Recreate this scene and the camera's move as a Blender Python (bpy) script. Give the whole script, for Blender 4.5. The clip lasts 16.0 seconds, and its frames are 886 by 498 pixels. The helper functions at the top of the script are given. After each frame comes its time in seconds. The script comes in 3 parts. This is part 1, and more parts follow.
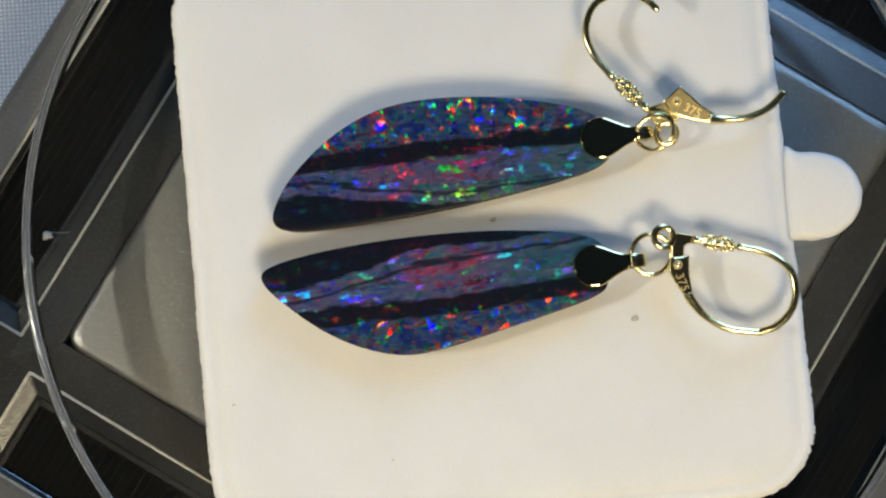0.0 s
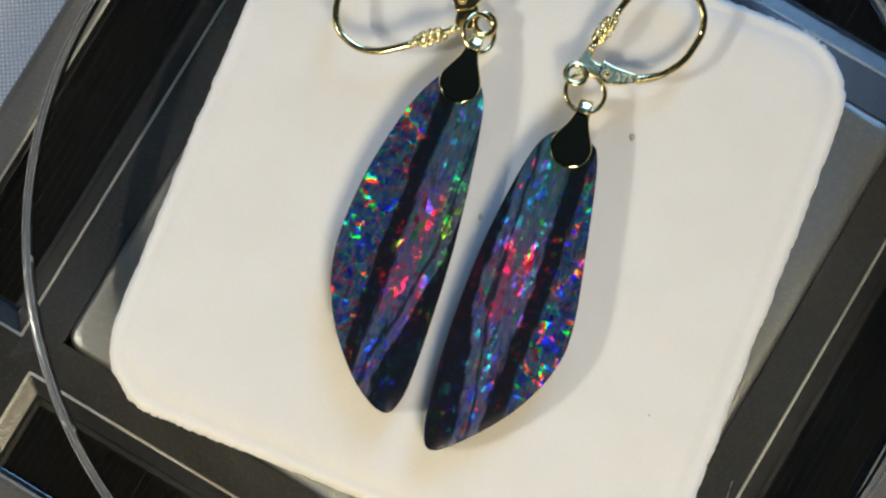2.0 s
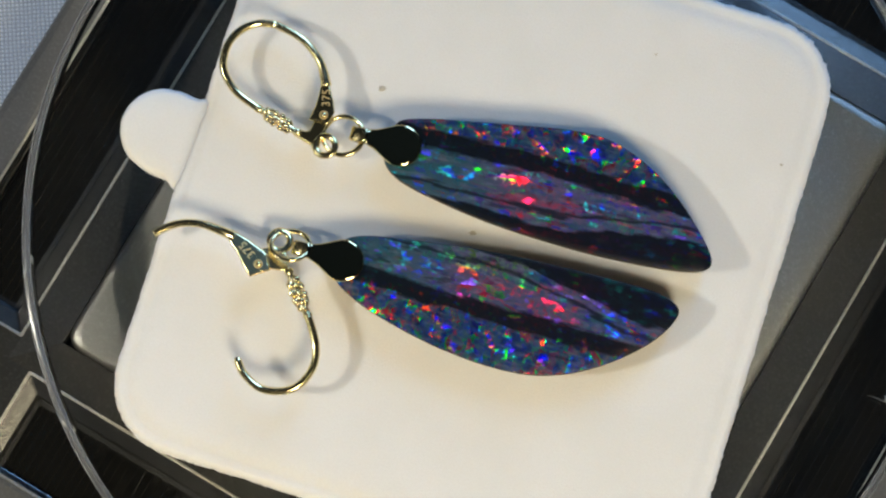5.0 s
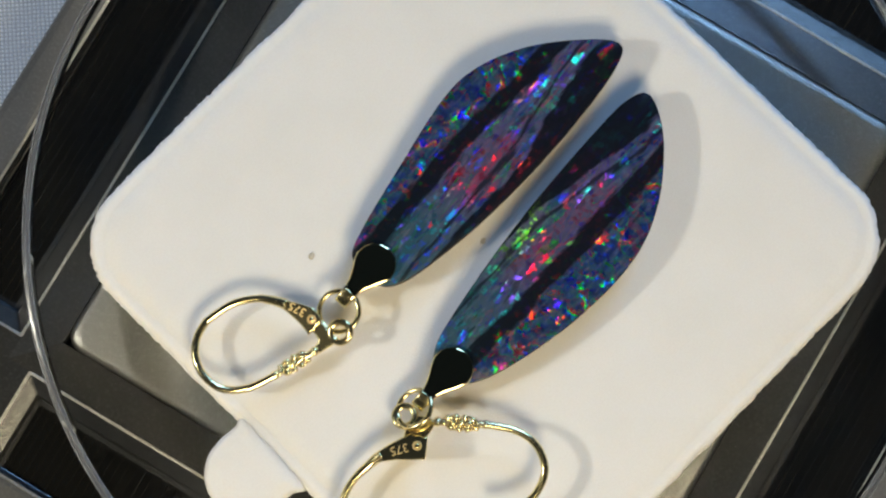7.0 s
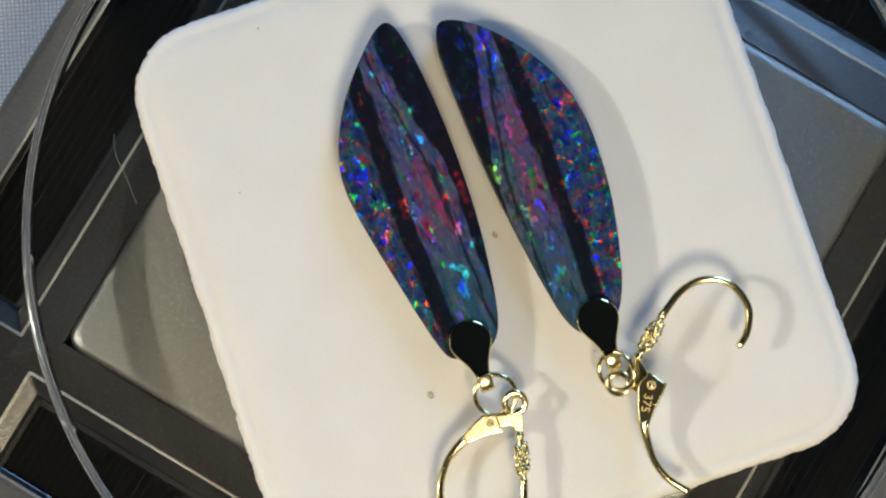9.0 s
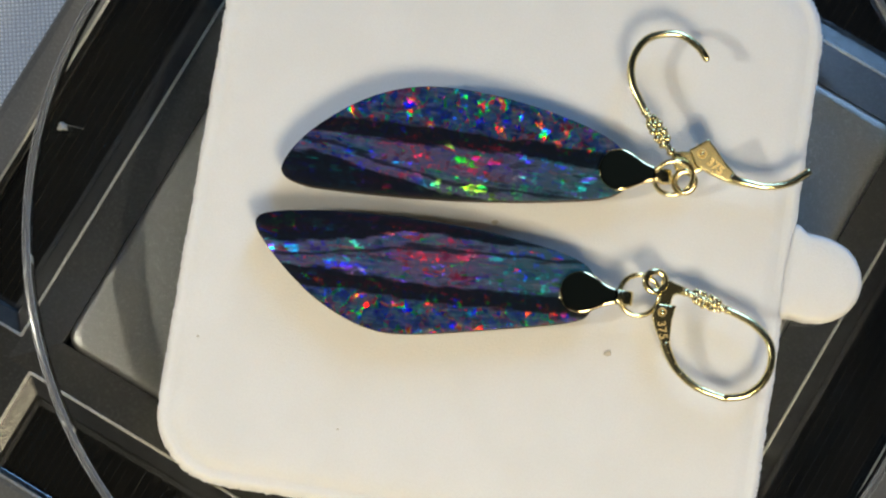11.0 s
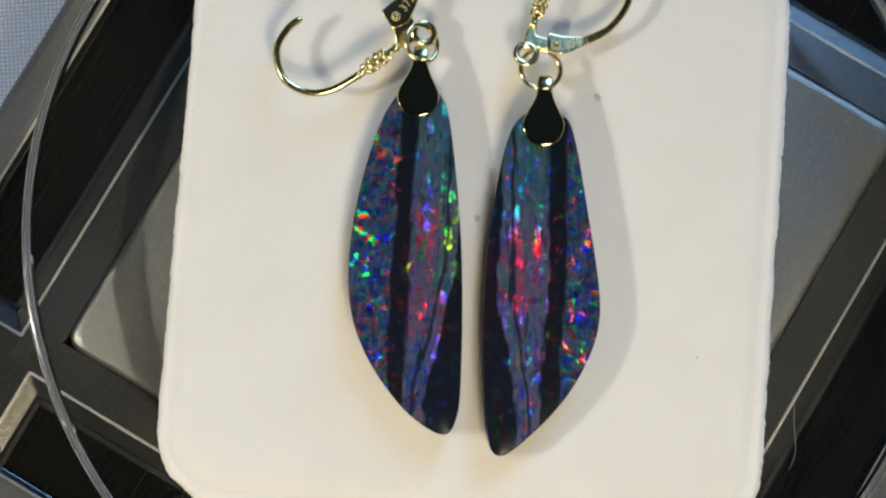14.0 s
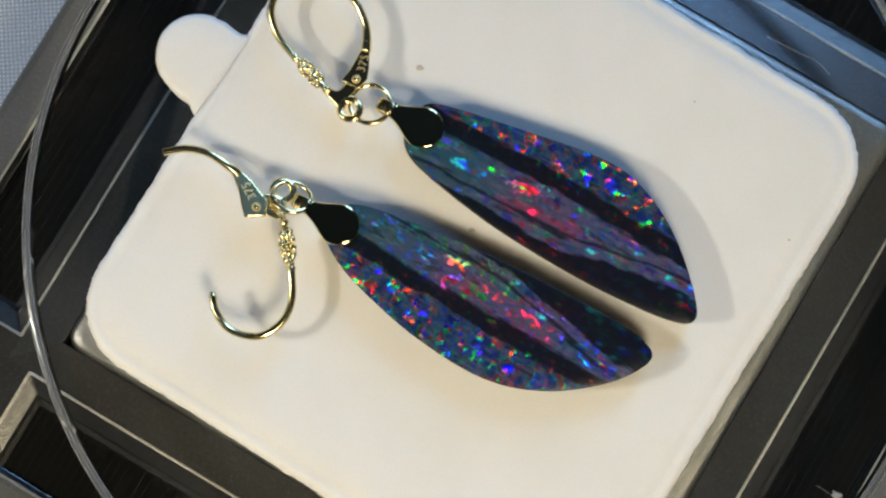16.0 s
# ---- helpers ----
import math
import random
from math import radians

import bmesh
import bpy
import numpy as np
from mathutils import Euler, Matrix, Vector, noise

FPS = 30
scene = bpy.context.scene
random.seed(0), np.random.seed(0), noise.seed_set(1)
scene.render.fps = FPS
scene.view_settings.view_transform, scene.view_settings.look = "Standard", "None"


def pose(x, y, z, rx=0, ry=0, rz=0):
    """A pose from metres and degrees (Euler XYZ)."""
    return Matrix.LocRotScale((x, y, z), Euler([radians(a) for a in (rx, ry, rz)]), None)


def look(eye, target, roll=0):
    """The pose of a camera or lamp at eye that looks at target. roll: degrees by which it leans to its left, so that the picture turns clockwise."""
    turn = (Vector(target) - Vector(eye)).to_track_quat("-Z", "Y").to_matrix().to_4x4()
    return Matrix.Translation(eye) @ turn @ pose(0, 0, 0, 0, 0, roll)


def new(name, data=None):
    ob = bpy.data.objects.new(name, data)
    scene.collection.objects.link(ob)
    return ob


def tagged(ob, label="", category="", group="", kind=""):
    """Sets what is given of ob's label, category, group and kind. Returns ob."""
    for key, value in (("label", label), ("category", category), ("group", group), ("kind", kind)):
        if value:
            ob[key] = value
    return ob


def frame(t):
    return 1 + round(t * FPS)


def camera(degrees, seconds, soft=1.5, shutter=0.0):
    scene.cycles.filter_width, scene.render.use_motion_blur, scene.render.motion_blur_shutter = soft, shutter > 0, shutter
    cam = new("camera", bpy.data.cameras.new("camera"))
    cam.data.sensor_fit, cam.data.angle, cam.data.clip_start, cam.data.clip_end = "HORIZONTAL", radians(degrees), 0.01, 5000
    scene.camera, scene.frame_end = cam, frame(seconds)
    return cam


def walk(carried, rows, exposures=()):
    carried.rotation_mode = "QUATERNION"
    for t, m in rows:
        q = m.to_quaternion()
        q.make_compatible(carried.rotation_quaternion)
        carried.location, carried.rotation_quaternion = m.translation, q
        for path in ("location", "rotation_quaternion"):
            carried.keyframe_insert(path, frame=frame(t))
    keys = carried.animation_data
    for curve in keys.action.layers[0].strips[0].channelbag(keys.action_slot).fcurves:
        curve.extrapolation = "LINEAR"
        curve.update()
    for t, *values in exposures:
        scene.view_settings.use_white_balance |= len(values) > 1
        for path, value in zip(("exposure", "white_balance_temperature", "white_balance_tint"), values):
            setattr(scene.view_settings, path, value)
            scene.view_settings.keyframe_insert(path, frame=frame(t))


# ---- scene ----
cam = camera(25.0, 16.0, soft=2.3)

# heights in metres, from the table cloth up
Z_PAD = 0.0300      # top of the pad
Z_DISC = 0.0258     # top of the clear disc
DISC_T = 0.0028
Z_PLATE = 0.0160
Z_BAR = 0.0146
SPIN = 31.42        # degrees a second, anticlockwise from above

EYE = pose(-0.0042, -0.0198, Z_PAD + 0.2024, 5.0, 0, 0)
walk(cam, [(0.0, EYE), (16.0, EYE)])

# ---- light ----
world = bpy.data.worlds.new("world")
scene.world = world
world.use_nodes = True
world.node_tree.nodes["Background"].inputs[0].default_value = (0.55, 0.65, 0.9, 1)
world.node_tree.nodes["Background"].inputs[1].default_value = 0.004


def bulb(name, at, watts, radius, colour):
    data = bpy.data.lights.new(name, "POINT")
    data.energy, data.shadow_soft_size, data.color = watts, radius, colour
    new(name, data).location = at


def panel(name, at, target, watts, sx, sy, colour):
    data = bpy.data.lights.new(name, "AREA")
    data.shape, data.size, data.size_y = "RECTANGLE", sx, sy
    data.energy, data.color = watts, colour
    new(name, data).matrix_world = look(at, target)


bulb("desk_lamp_light", (0.052, -0.190, 0.27), 2.85, 0.050, (1.0, 0.86, 0.60))
bulb("second_lamp_light", (-0.30, -0.03, 0.256), 2.45, 0.007, (1.0, 0.95, 0.82))
# the blue light's source is unseen: its panel fills an opening in the added room's wall, 1.8 m from the turntable; the
# room is turned with it
ROOM_TURN = -25.0
BLUE_AT = Matrix.Rotation(radians(ROOM_TURN), 4, "Z") @ Vector((0, 1.80, 1.25))
panel("blue_side_light", BLUE_AT, BLUE_AT - Matrix.Rotation(radians(ROOM_TURN), 4, "Z") @ Vector((0, 1, 0)), 32.5, 0.72, 1.55, (0.29, 0.55, 1.0))


# ---- material helpers ----
class Nodes:
    """A node material under construction."""

    def __init__(self, name):
        self.mat = bpy.data.materials.new(name)
        self.mat.use_nodes = True
        self.tree = self.mat.node_tree
        self.bsdf = self.tree.nodes["Principled BSDF"]
        self.out = self.tree.nodes["Material Output"]

    def add(self, kind, **sets):
        n = self.tree.nodes.new(kind)
        for key, value in sets.items():
            setattr(n, key, value)
        return n

    def link(self, a, b):
        self.tree.links.new(a, b)

    def put(self, socket, value):
        if isinstance(value, bpy.types.NodeSocket):
            self.link(value, socket)
        else:
            socket.default_value = value

    def set(self, **values):
        for key, value in values.items():
            self.put(self.bsdf.inputs[key.replace("_", " ")], value)

    def coords(self, scale=1000.0, stretch=(1, 1, 1), turn=0.0, shift=(0, 0, 0)):
        """Object coordinates in millimetres, moved by shift (mm), then turned and stretched."""
        tc = self.add("ShaderNodeTexCoord")
        m = self.add("ShaderNodeMapping", vector_type="POINT")
        m.inputs["Scale"].default_value = (scale, scale, scale)
        m.inputs["Location"].default_value = shift
        self.link(tc.outputs["Object"], m.inputs["Vector"])
        r = self.add("ShaderNodeMapping", vector_type="POINT")
        r.inputs["Rotation"].default_value = (0, 0, radians(turn))
        self.link(m.outputs[0], r.inputs["Vector"])
        s = self.add("ShaderNodeMapping", vector_type="POINT")
        s.inputs["Scale"].default_value = stretch
        self.link(r.outputs[0], s.inputs["Vector"])
        return s.outputs[0]

    def noise(self, vector, scale, detail=3.0, rough=0.55, distort=0.0):
        n = self.add("ShaderNodeTexNoise")
        self.link(vector, n.inputs["Vector"])
        n.inputs["Scale"].default_value, n.inputs["Detail"].default_value = scale, detail
        n.inputs["Roughness"].default_value, n.inputs["Distortion"].default_value = rough, distort
        return n.outputs

    def math(self, op, a, b=0.0, c=0.0, clamp=False):
        n = self.add("ShaderNodeMath", operation=op, use_clamp=clamp)
        for i, v in enumerate((a, b, c)):
            self.put(n.inputs[i], v)
        return n.outputs[0]

    def span(self, value, lo, hi, to_lo=0.0, to_hi=1.0):
        n = self.add("ShaderNodeMapRange", interpolation_type="SMOOTHSTEP")
        self.put(n.inputs[0], value)
        for i, v in enumerate((lo, hi, to_lo, to_hi)):
            self.put(n.inputs[i + 1], v)
        return n.outputs[0]

    def ramp(self, value, stops, kind="LINEAR"):
        n = self.add("ShaderNodeValToRGB")
        n.color_ramp.interpolation = kind
        els = n.color_ramp.elements
        while len(els) < len(stops):
            els.new(0.5)
        for e, (p, c) in zip(els, stops):
            e.position, e.color = p, (*c, 1)
        self.link(value, n.inputs[0])
        return n.outputs[0]

    def mix(self, f, a, b, blend="MIX"):
        n = self.add("ShaderNodeMix", data_type="RGBA", blend_type=blend)
        self.put(n.inputs[0], f)
        for sock, v in ((n.inputs[6], a), (n.inputs[7], b)):
            self.put(sock, v if isinstance(v, bpy.types.NodeSocket) else (*v, 1))
        return n.outputs[2]

    def bump(self, height, strength, distance):
        n = self.add("ShaderNodeBump")
        n.inputs["Strength"].default_value, n.inputs["Distance"].default_value = strength, distance
        self.link(height, n.inputs["Height"])
        return n.outputs[0]


def flock_material():
    m = Nodes("white_flock")
    p = m.coords()
    fine = m.noise(p, 5.0, 3)[0]
    broad = m.noise(p, 0.12, 3)[0]
    dirt = m.noise(p, 0.9, 4, 0.7)[0]
    tone = m.mix(m.span(broad, 0.35, 0.7), (0.80, 0.785, 0.755), (0.775, 0.76, 0.725))
    tone = m.mix(m.span(fine, 0.3, 0.75, 0.0, 0.25), tone, (0.66, 0.64, 0.60))
    tone = m.mix(m.span(dirt, 0.74, 0.84, 0.0, 0.5), tone, (0.42, 0.39, 0.33))
    m.set(Subsurface_Weight=0.8, Subsurface_Radius=(1.0, 0.92, 0.82), Subsurface_Scale=0.0019)
    m.set(Base_Color=tone, Roughness=0.95, Sheen_Weight=0.25, Sheen_Roughness=0.5, Specular_IOR_Level=0.15)
    m.set(Normal=m.bump(m.math("ADD", fine, m.math("MULTIPLY", broad, 3.0)), 0.35, 0.00012))
    return m.mat


def gold_material(name, low, high, relief=0.05):
    m = Nodes(name)
    p = m.coords()
    n = m.noise(p, 1.6, 3)[0]
    m.set(Base_Color=m.mix(n, (0.93, 0.80, 0.44), (0.88, 0.74, 0.38)), Metallic=1.0,
          Roughness=m.span(m.noise(p, 6.0, 3)[0], 0.3, 0.8, low, high))
    m.set(Normal=m.bump(n, relief, 0.0001))
    return m.mat


def stamp_material():
    m = Nodes("stamped_gold")
    m.set(Base_Color=(0.80, 0.62, 0.30, 1), Metallic=1.0, Roughness=0.55)
    return m.mat


def opal_material(name, centre, turn, flip, seed, green=0.0):
    """Striped doublet opal: dark potch bands, milky bands and colour flakes that each face their own way."""
    m = Nodes(name)
    flat = m.coords(stretch=(1, -1 if flip else 1, 0), turn=-turn, shift=(-centre[0], -centre[1], 0))
    off = m.add("ShaderNodeVectorMath", operation="ADD")
    m.link(flat, off.inputs[0])
    off.inputs[1].default_value = (seed * 37.0, seed * 11.0, 0)
    q = off.outputs[0]
    sep = m.add("ShaderNodeSeparateXYZ")
    m.link(flat, sep.inputs[0])
    x, y = sep.outputs[0], sep.outputs[1]
    # bands run along x, with a slow wander and ragged edges
    st = m.add("ShaderNodeMapping")
    st.inputs["Scale"].default_value = (0.22, 1.0, 1.0)
    m.link(q, st.inputs["Vector"])
    along = st.outputs[0]
    wander = m.noise(along, 0.28, 2)[0]
    ragged = m.noise(along, 1.5, 4, 0.6)[0]
    yy = m.math("ADD", y, m.math("ADD", m.math("MULTIPLY_ADD", wander, 1.8, -0.9), m.math("MULTIPLY_ADD", ragged, 1.3, -0.65)))
    tipward = m.math("DIVIDE", m.math("SUBTRACT", -1.0, x), 12.0, clamp=True)
    low = m.math("MULTIPLY_ADD", tipward, 2.3, -4.3)
    top_zone = m.span(yy, 2.0, 2.5)
    dark1 = m.math("MULTIPLY", m.span(yy, 0.1, 0.6), m.math("SUBTRACT", 1.0, top_zone))
    streak = m.math("MULTIPLY", m.span(yy, m.math("ADD", low, 0.9), m.math("ADD", low, 1.15)),
                    m.span(yy, m.math("ADD", low, 1.3), m.math("ADD", low, 1.6), 1.0, 0.0))
    dark2 = m.span(yy, m.math("ADD", low, -0.15), m.math("ADD", low, 0.2), 1.0, 0.0)
    thin = m.span(m.noise(along, 1.0, 3, 0.6)[0], 0.57, 0.66)
    dark = m.math("MAXIMUM", m.math("MAXIMUM", dark1, dark2), m.math("MAXIMUM", m.math("MULTIPLY", streak, 0.85), m.math("MULTIPLY", thin, 0.6)))
    # body colours
    n1 = m.noise(q, 0.55, 4, 0.6, 0.6)[0]
    n2 = m.noise(along, 0.62, 4, 0.62, 0.5)[0]
    n3 = m.noise(q, 1.6, 4, 0.65)[0]
    blue = m.ramp(n1, [(0.3, (0.005, 0.010, 0.035)), (0.46, (0.012, 0.030, 0.095)), (0.58, (0.022, 0.060, 0.095)), (0.72, (0.055, 0.042, 0.100))])
    milk = m.ramp(n2, [(0.28, (0.014, 0.070, 0.080)), (0.40, (0.030, 0.050, 0.110)), (0.48, (0.075, 0.065, 0.125)), (0.57, (0.045, 0.055, 0.105)),
                       (0.62, (0.190, 0.040, 0.085)), (0.66, (0.080, 0.060, 0.115)), (0.76, (0.035, 0.075, 0.105))])
    teal_end = m.span(x, 4.0, 12.0)
    milk = m.mix(m.math("MULTIPLY", teal_end, 0.75), milk, (0.020, 0.075, 0.090))
    body = m.mix(top_zone, milk, blue)
    body = m.mix(m.math("MULTIPLY", m.span(n3, 0.35, 0.7, 0.0, 0.45), m.math("MULTIPLY_ADD", top_zone, 0.75, 0.25)), body, m.mix(0.5, body, (0.0, 0.0, 0.01)))
    body = m.mix(m.math("MULTIPLY", dark, 0.97), body, (0.004, 0.006, 0.010))
    # flakes: small square-ish ones in the outer zone, long ones in the milky zone
    warp = m.add("ShaderNodeVectorMath", operation="MULTIPLY_ADD")
    m.link(m.noise(q, 2.0, 5, 0.72)[1], warp.inputs[0])
    warp.inputs[1].default_value = (0.6, 0.6, 0)
    m.link(q, warp.inputs[2])

    streaky = m.add("ShaderNodeVectorMath", operation="MULTIPLY_ADD")
    m.link(m.noise(along, 3.2, 5, 0.7)[1], streaky.inputs[0])
    streaky.inputs[1].default_value = (1.4, 0.45, 0)
    m.link(q, streaky.inputs[2])

    def flakes(vector, scale, stretch):
        mp = m.add("ShaderNodeMapping")
        mp.inputs["Scale"].default_value = stretch
        m.link(vector, mp.inputs["Vector"])
        v = m.add("ShaderNodeTexVoronoi", voronoi_dimensions="2D", feature="F1")
        v.inputs["Scale"].default_value = scale
        m.link(mp.outputs[0], v.inputs["Vector"])
        rgb = m.add("ShaderNodeSeparateColor")
        m.link(v.outputs["Color"], rgb.inputs[0])
        white = m.add("ShaderNodeTexWhiteNoise", noise_dimensions="3D")
        m.link(v.outputs["Color"], white.inputs["Vector"])
        return rgb.outputs, white.outputs["Value"], v.outputs["Distance"]

    small, small_hue, small_far = flakes(warp.outputs[0], 1.2, (1.0, 0.75, 1))
    large, large_hue, large_far = flakes(streaky.outputs[0], 1.2, (0.36, 1.0, 1))
    drift = m.noise(q, 0.42, 2)[0]
    drift_l = m.noise(along, 0.5, 2)[0]
    small_hue = m.math("FRACT", m.math("MULTIPLY_ADD", drift, 2.6, m.math("MULTIPLY", small_hue, 0.62)))
    large_hue = m.math("FRACT", m.math("MULTIPLY_ADD", drift_l, 2.2, m.math("MULTIPLY", large_hue, 0.5)))
    hue_s = m.ramp(small_hue, [(0.0, (0.001, 0.002, 0.62)), (0.18, (0.028, 0.004, 0.62)), (0.28, (0.002, 0.055, 0.62)), (0.42, (0.003, 0.341, 0.465)), (0.49, (0.009, 0.589, 0.017)),
                               (0.60, (0.62, 0.005, 0.003)), (0.74, (0.62, 0.063, 0.004)), (0.85, (0.589, 0.372, 0.005)), (0.91, (0.496, 0.02, 0.372))], "CONSTANT")
    red_l = m.ramp(large_hue, [(0.0, (0.62, 0.008, 0.022)), (0.25, (0.589, 0.013, 0.093)), (0.42, (0.62, 0.059, 0.008)), (0.50, (0.11, 0.045, 0.60)), (0.68, (0.02, 0.25, 0.36)), (0.84, (0.006, 0.558, 0.013))], "CONSTANT")
    cool_l = m.ramp(large_hue, [(0.0, (0.005, 0.025, 0.62)), (0.25, (0.005, 0.31, 0.434)), (0.45, (0.083, 0.042, 0.589)), (0.62, (0.003, 0.372, 0.465)), (0.78, (0.009, 0.589, 0.009)), (0.92, (0.589, 0.013, 0.061))], "CONSTANT")
    warm_mid = m.math("MULTIPLY", m.span(x, -9.0, -6.5), m.span(x, 4.0, 7.5, 1.0, 0.0))
    warm_mid = m.math("MULTIPLY", warm_mid, m.span(m.noise(along, 0.35, 2)[0], 0.32, 0.44))
    hue_l = m.mix(warm_mid, cool_l, red_l)
    edge_green = m.math("MULTIPLY", m.math("MULTIPLY", m.span(x, -4.0, -1.0), m.span(x, 8.0, 11.0, 1.0, 0.0)), m.span(yy, -1.6, -2.6))
    edge_green = m.math("MULTIPLY", edge_green, green)
    hue_l = m.mix(edge_green, hue_l, m.ramp(large_hue, [(0.0, (0.012, 0.62, 0.005)), (0.5, (0.16, 0.62, 0.004)), (0.8, (0.002, 0.558, 0.112))], "CONSTANT"))
    pick = m.span(m.math("ADD", yy, m.math("MULTIPLY_ADD", n3, 2.0, -1.0)), 1.1, 1.4)
    hue = m.mix(pick, hue_l, hue_s)
    muted = m.math("MULTIPLY", m.span(m.noise(q, 1.3, 3, 0.6)[0], 0.42, 0.60), m.math("MULTIPLY_ADD", dark, -0.9, 1.0))
    muted = m.math("MULTIPLY", muted, m.math("MULTIPLY_ADD", m.math("MULTIPLY", teal_end, m.math("SUBTRACT", 1.0, top_zone)), -0.8, 1.0))
    body = m.mix(m.math("MULTIPLY", muted, 0.08), body, hue)
    silk = m.noise(along, 2.2, 3, 0.6)[0]
    body = m.mix(m.math("MULTIPLY", m.span(silk, 0.50, 0.70, 0.0, 0.24), m.math("SUBTRACT", 1.0, dark)), body, m.mix(0.35, body, (0.45, 0.45, 0.6)))
    tx = m.math("MULTIPLY_ADD", m.mix(pick, large[0], small[0]), 0.90, -0.45)
    ty = m.math("MULTIPLY_ADD", m.mix(pick, large[1], small[1]), 0.90, -0.45)
    grain = m.add("ShaderNodeMapping")
    grain.inputs["Scale"].default_value = (0.5, 1.0, 1.0)
    m.link(q, grain.inputs["Vector"])
    ripple = m.noise(grain.outputs[0], 1.1, 3, 0.55, 0.5)[1]
    rs = m.add("ShaderNodeSeparateXYZ")
    m.link(ripple, rs.inputs[0])
    tx = m.math("ADD", tx, m.math("MULTIPLY_ADD", rs.outputs[0], 0.95, -0.475))
    ty = m.math("ADD", ty, m.math("MULTIPLY_ADD", rs.outputs[1], 0.95, -0.475))
    vec = m.add("ShaderNodeCombineXYZ")
    m.link(tx, vec.inputs[0])
    m.link(ty, vec.inputs[1])
    vec.inputs[2].default_value = 1.0
    tr = m.add("ShaderNodeVectorTransform", vector_type="NORMAL", convert_from="OBJECT", convert_to="WORLD")
    m.link(vec.outputs[0], tr.inputs[0])
    flake = m.add("ShaderNodeBsdfAnisotropic")
    flake.inputs["Roughness"].default_value = 0.34
    m.link(hue, flake.inputs["Color"])
    m.link(tr.outputs[0], flake.inputs["Normal"])
    glow = m.mix(pick, m.span(large_far, 0.45, 0.95, 1.0, 0.55), m.span(small_far, 0.42, 0.85, 1.0, 0.5))
    patch = m.span(m.noise(q, 0.8, 4, 0.65)[0], 0.46, 0.66)
    amount = m.math("MULTIPLY", m.math("MULTIPLY", m.math("MULTIPLY", patch, glow), m.math("MULTIPLY_ADD", dark, -0.93, 1.0)), m.math("SUBTRACT", m.math("MULTIPLY_ADD", edge_green, 0.15, 0.80), m.math("MULTIPLY", m.math("MULTIPLY", teal_end, 0.36), m.math("SUBTRACT", 1.0, top_zone))))
    m.set(Base_Color=body, Roughness=0.35, Specular_IOR_Level=0.12, Coat_Weight=0.06, Coat_Roughness=0.04)
    blend = m.add("ShaderNodeMixShader")
    m.link(amount, blend.inputs[0])
    m.link(m.bsdf.outputs[0], blend.inputs[1])
    m.link(flake.outputs[0], blend.inputs[2])
    m.link(blend.outputs[0], m.out.inputs["Surface"])
    return m.mat


def potch_material():
    m = Nodes("grey_potch_edge")
    n = m.noise(m.coords(), 0.8, 4)[0]
    m.set(Base_Color=m.mix(n, (0.020, 0.016, 0.012), (0.060, 0.048, 0.034)), Roughness=0.55)
    return m.mat


def plastic_material(name, dark, light, rough):
    m = Nodes(name)
    p = m.coords()
    broad, fine = m.noise(p, 0.08, 4)[0], m.noise(p, 3.0, 3)[0]
    dust = m.span(m.noise(p, 2.4, 4, 0.75)[0], 0.66, 0.78, 0.0, 0.16)
    tone = m.mix(m.span(fine, 0.45, 0.75, 0.0, 0.3), m.mix(broad, dark, light), [c * 2.2 for c in light])
    m.set(Base_Color=m.mix(dust, tone, (0.16, 0.155, 0.14)), Roughness=m.span(broad, 0.3, 0.7, rough, rough + 0.12))
    m.set(Normal=m.bump(fine, 0.10, 0.00008))
    return m.mat


def silver_material(name, tone, metal, rough, sparkle, relief=0.7, stain=0.5, coat=0.0):
    m = Nodes(name)
    p = m.coords()
    broad, fine = m.noise(p, 0.05, 4)[0], m.noise(p, 4.6, 3, 0.7)[0]
    grey = m.mix(broad, [c * 0.8 for c in tone], tone)
    grey = m.mix(m.span(fine, 0.54, 0.68, 0.0, sparkle), grey, (0.85, 0.83, 0.78))
    grey = m.mix(m.span(m.noise(p, 1.7, 4, 0.7)[0], 0.66, 0.8, 0.0, stain), grey, (0.07, 0.07, 0.07))
    m.set(Base_Color=grey, Metallic=metal, Roughness=rough, Coat_Weight=coat, Coat_Roughness=0.12)
    m.set(Normal=m.bump(fine, relief, 0.00009))
    return m.mat


def cell_material():
    m = Nodes("solar_cell")
    p = m.coords()
    w = m.add("ShaderNodeTexWave", wave_type="BANDS", bands_direction="X")
    m.link(p, w.inputs["Vector"])
    w.inputs["Scale"].default_value = 0.33
    line = m.span(w.outputs["Fac"], 0.97, 1.0, 0.0, 0.25)
    tone = m.mix(m.noise(p, 0.15, 3)[0], (0.004, 0.004, 0.003), (0.006, 0.006, 0.0055))
    m.set(Base_Color=m.mix(line, tone, (0.02, 0.017, 0.012)), Roughness=0.2, Specular_IOR_Level=0.25)
    return m.mat


def acrylic_material(name, haze, clear=1.0, skin=0.0):
    m = Nodes(name)
    m.set(Coat_Weight=skin, Coat_Roughness=0.22)
    m.set(Base_Color=(0.97, 0.98, 0.98, 1), Transmission_Weight=clear, IOR=1.47,
          Roughness=m.span(m.noise(m.coords(), 0.2, 4)[0], 0.45, 0.8, haze, haze + 0.03))
    return m.mat


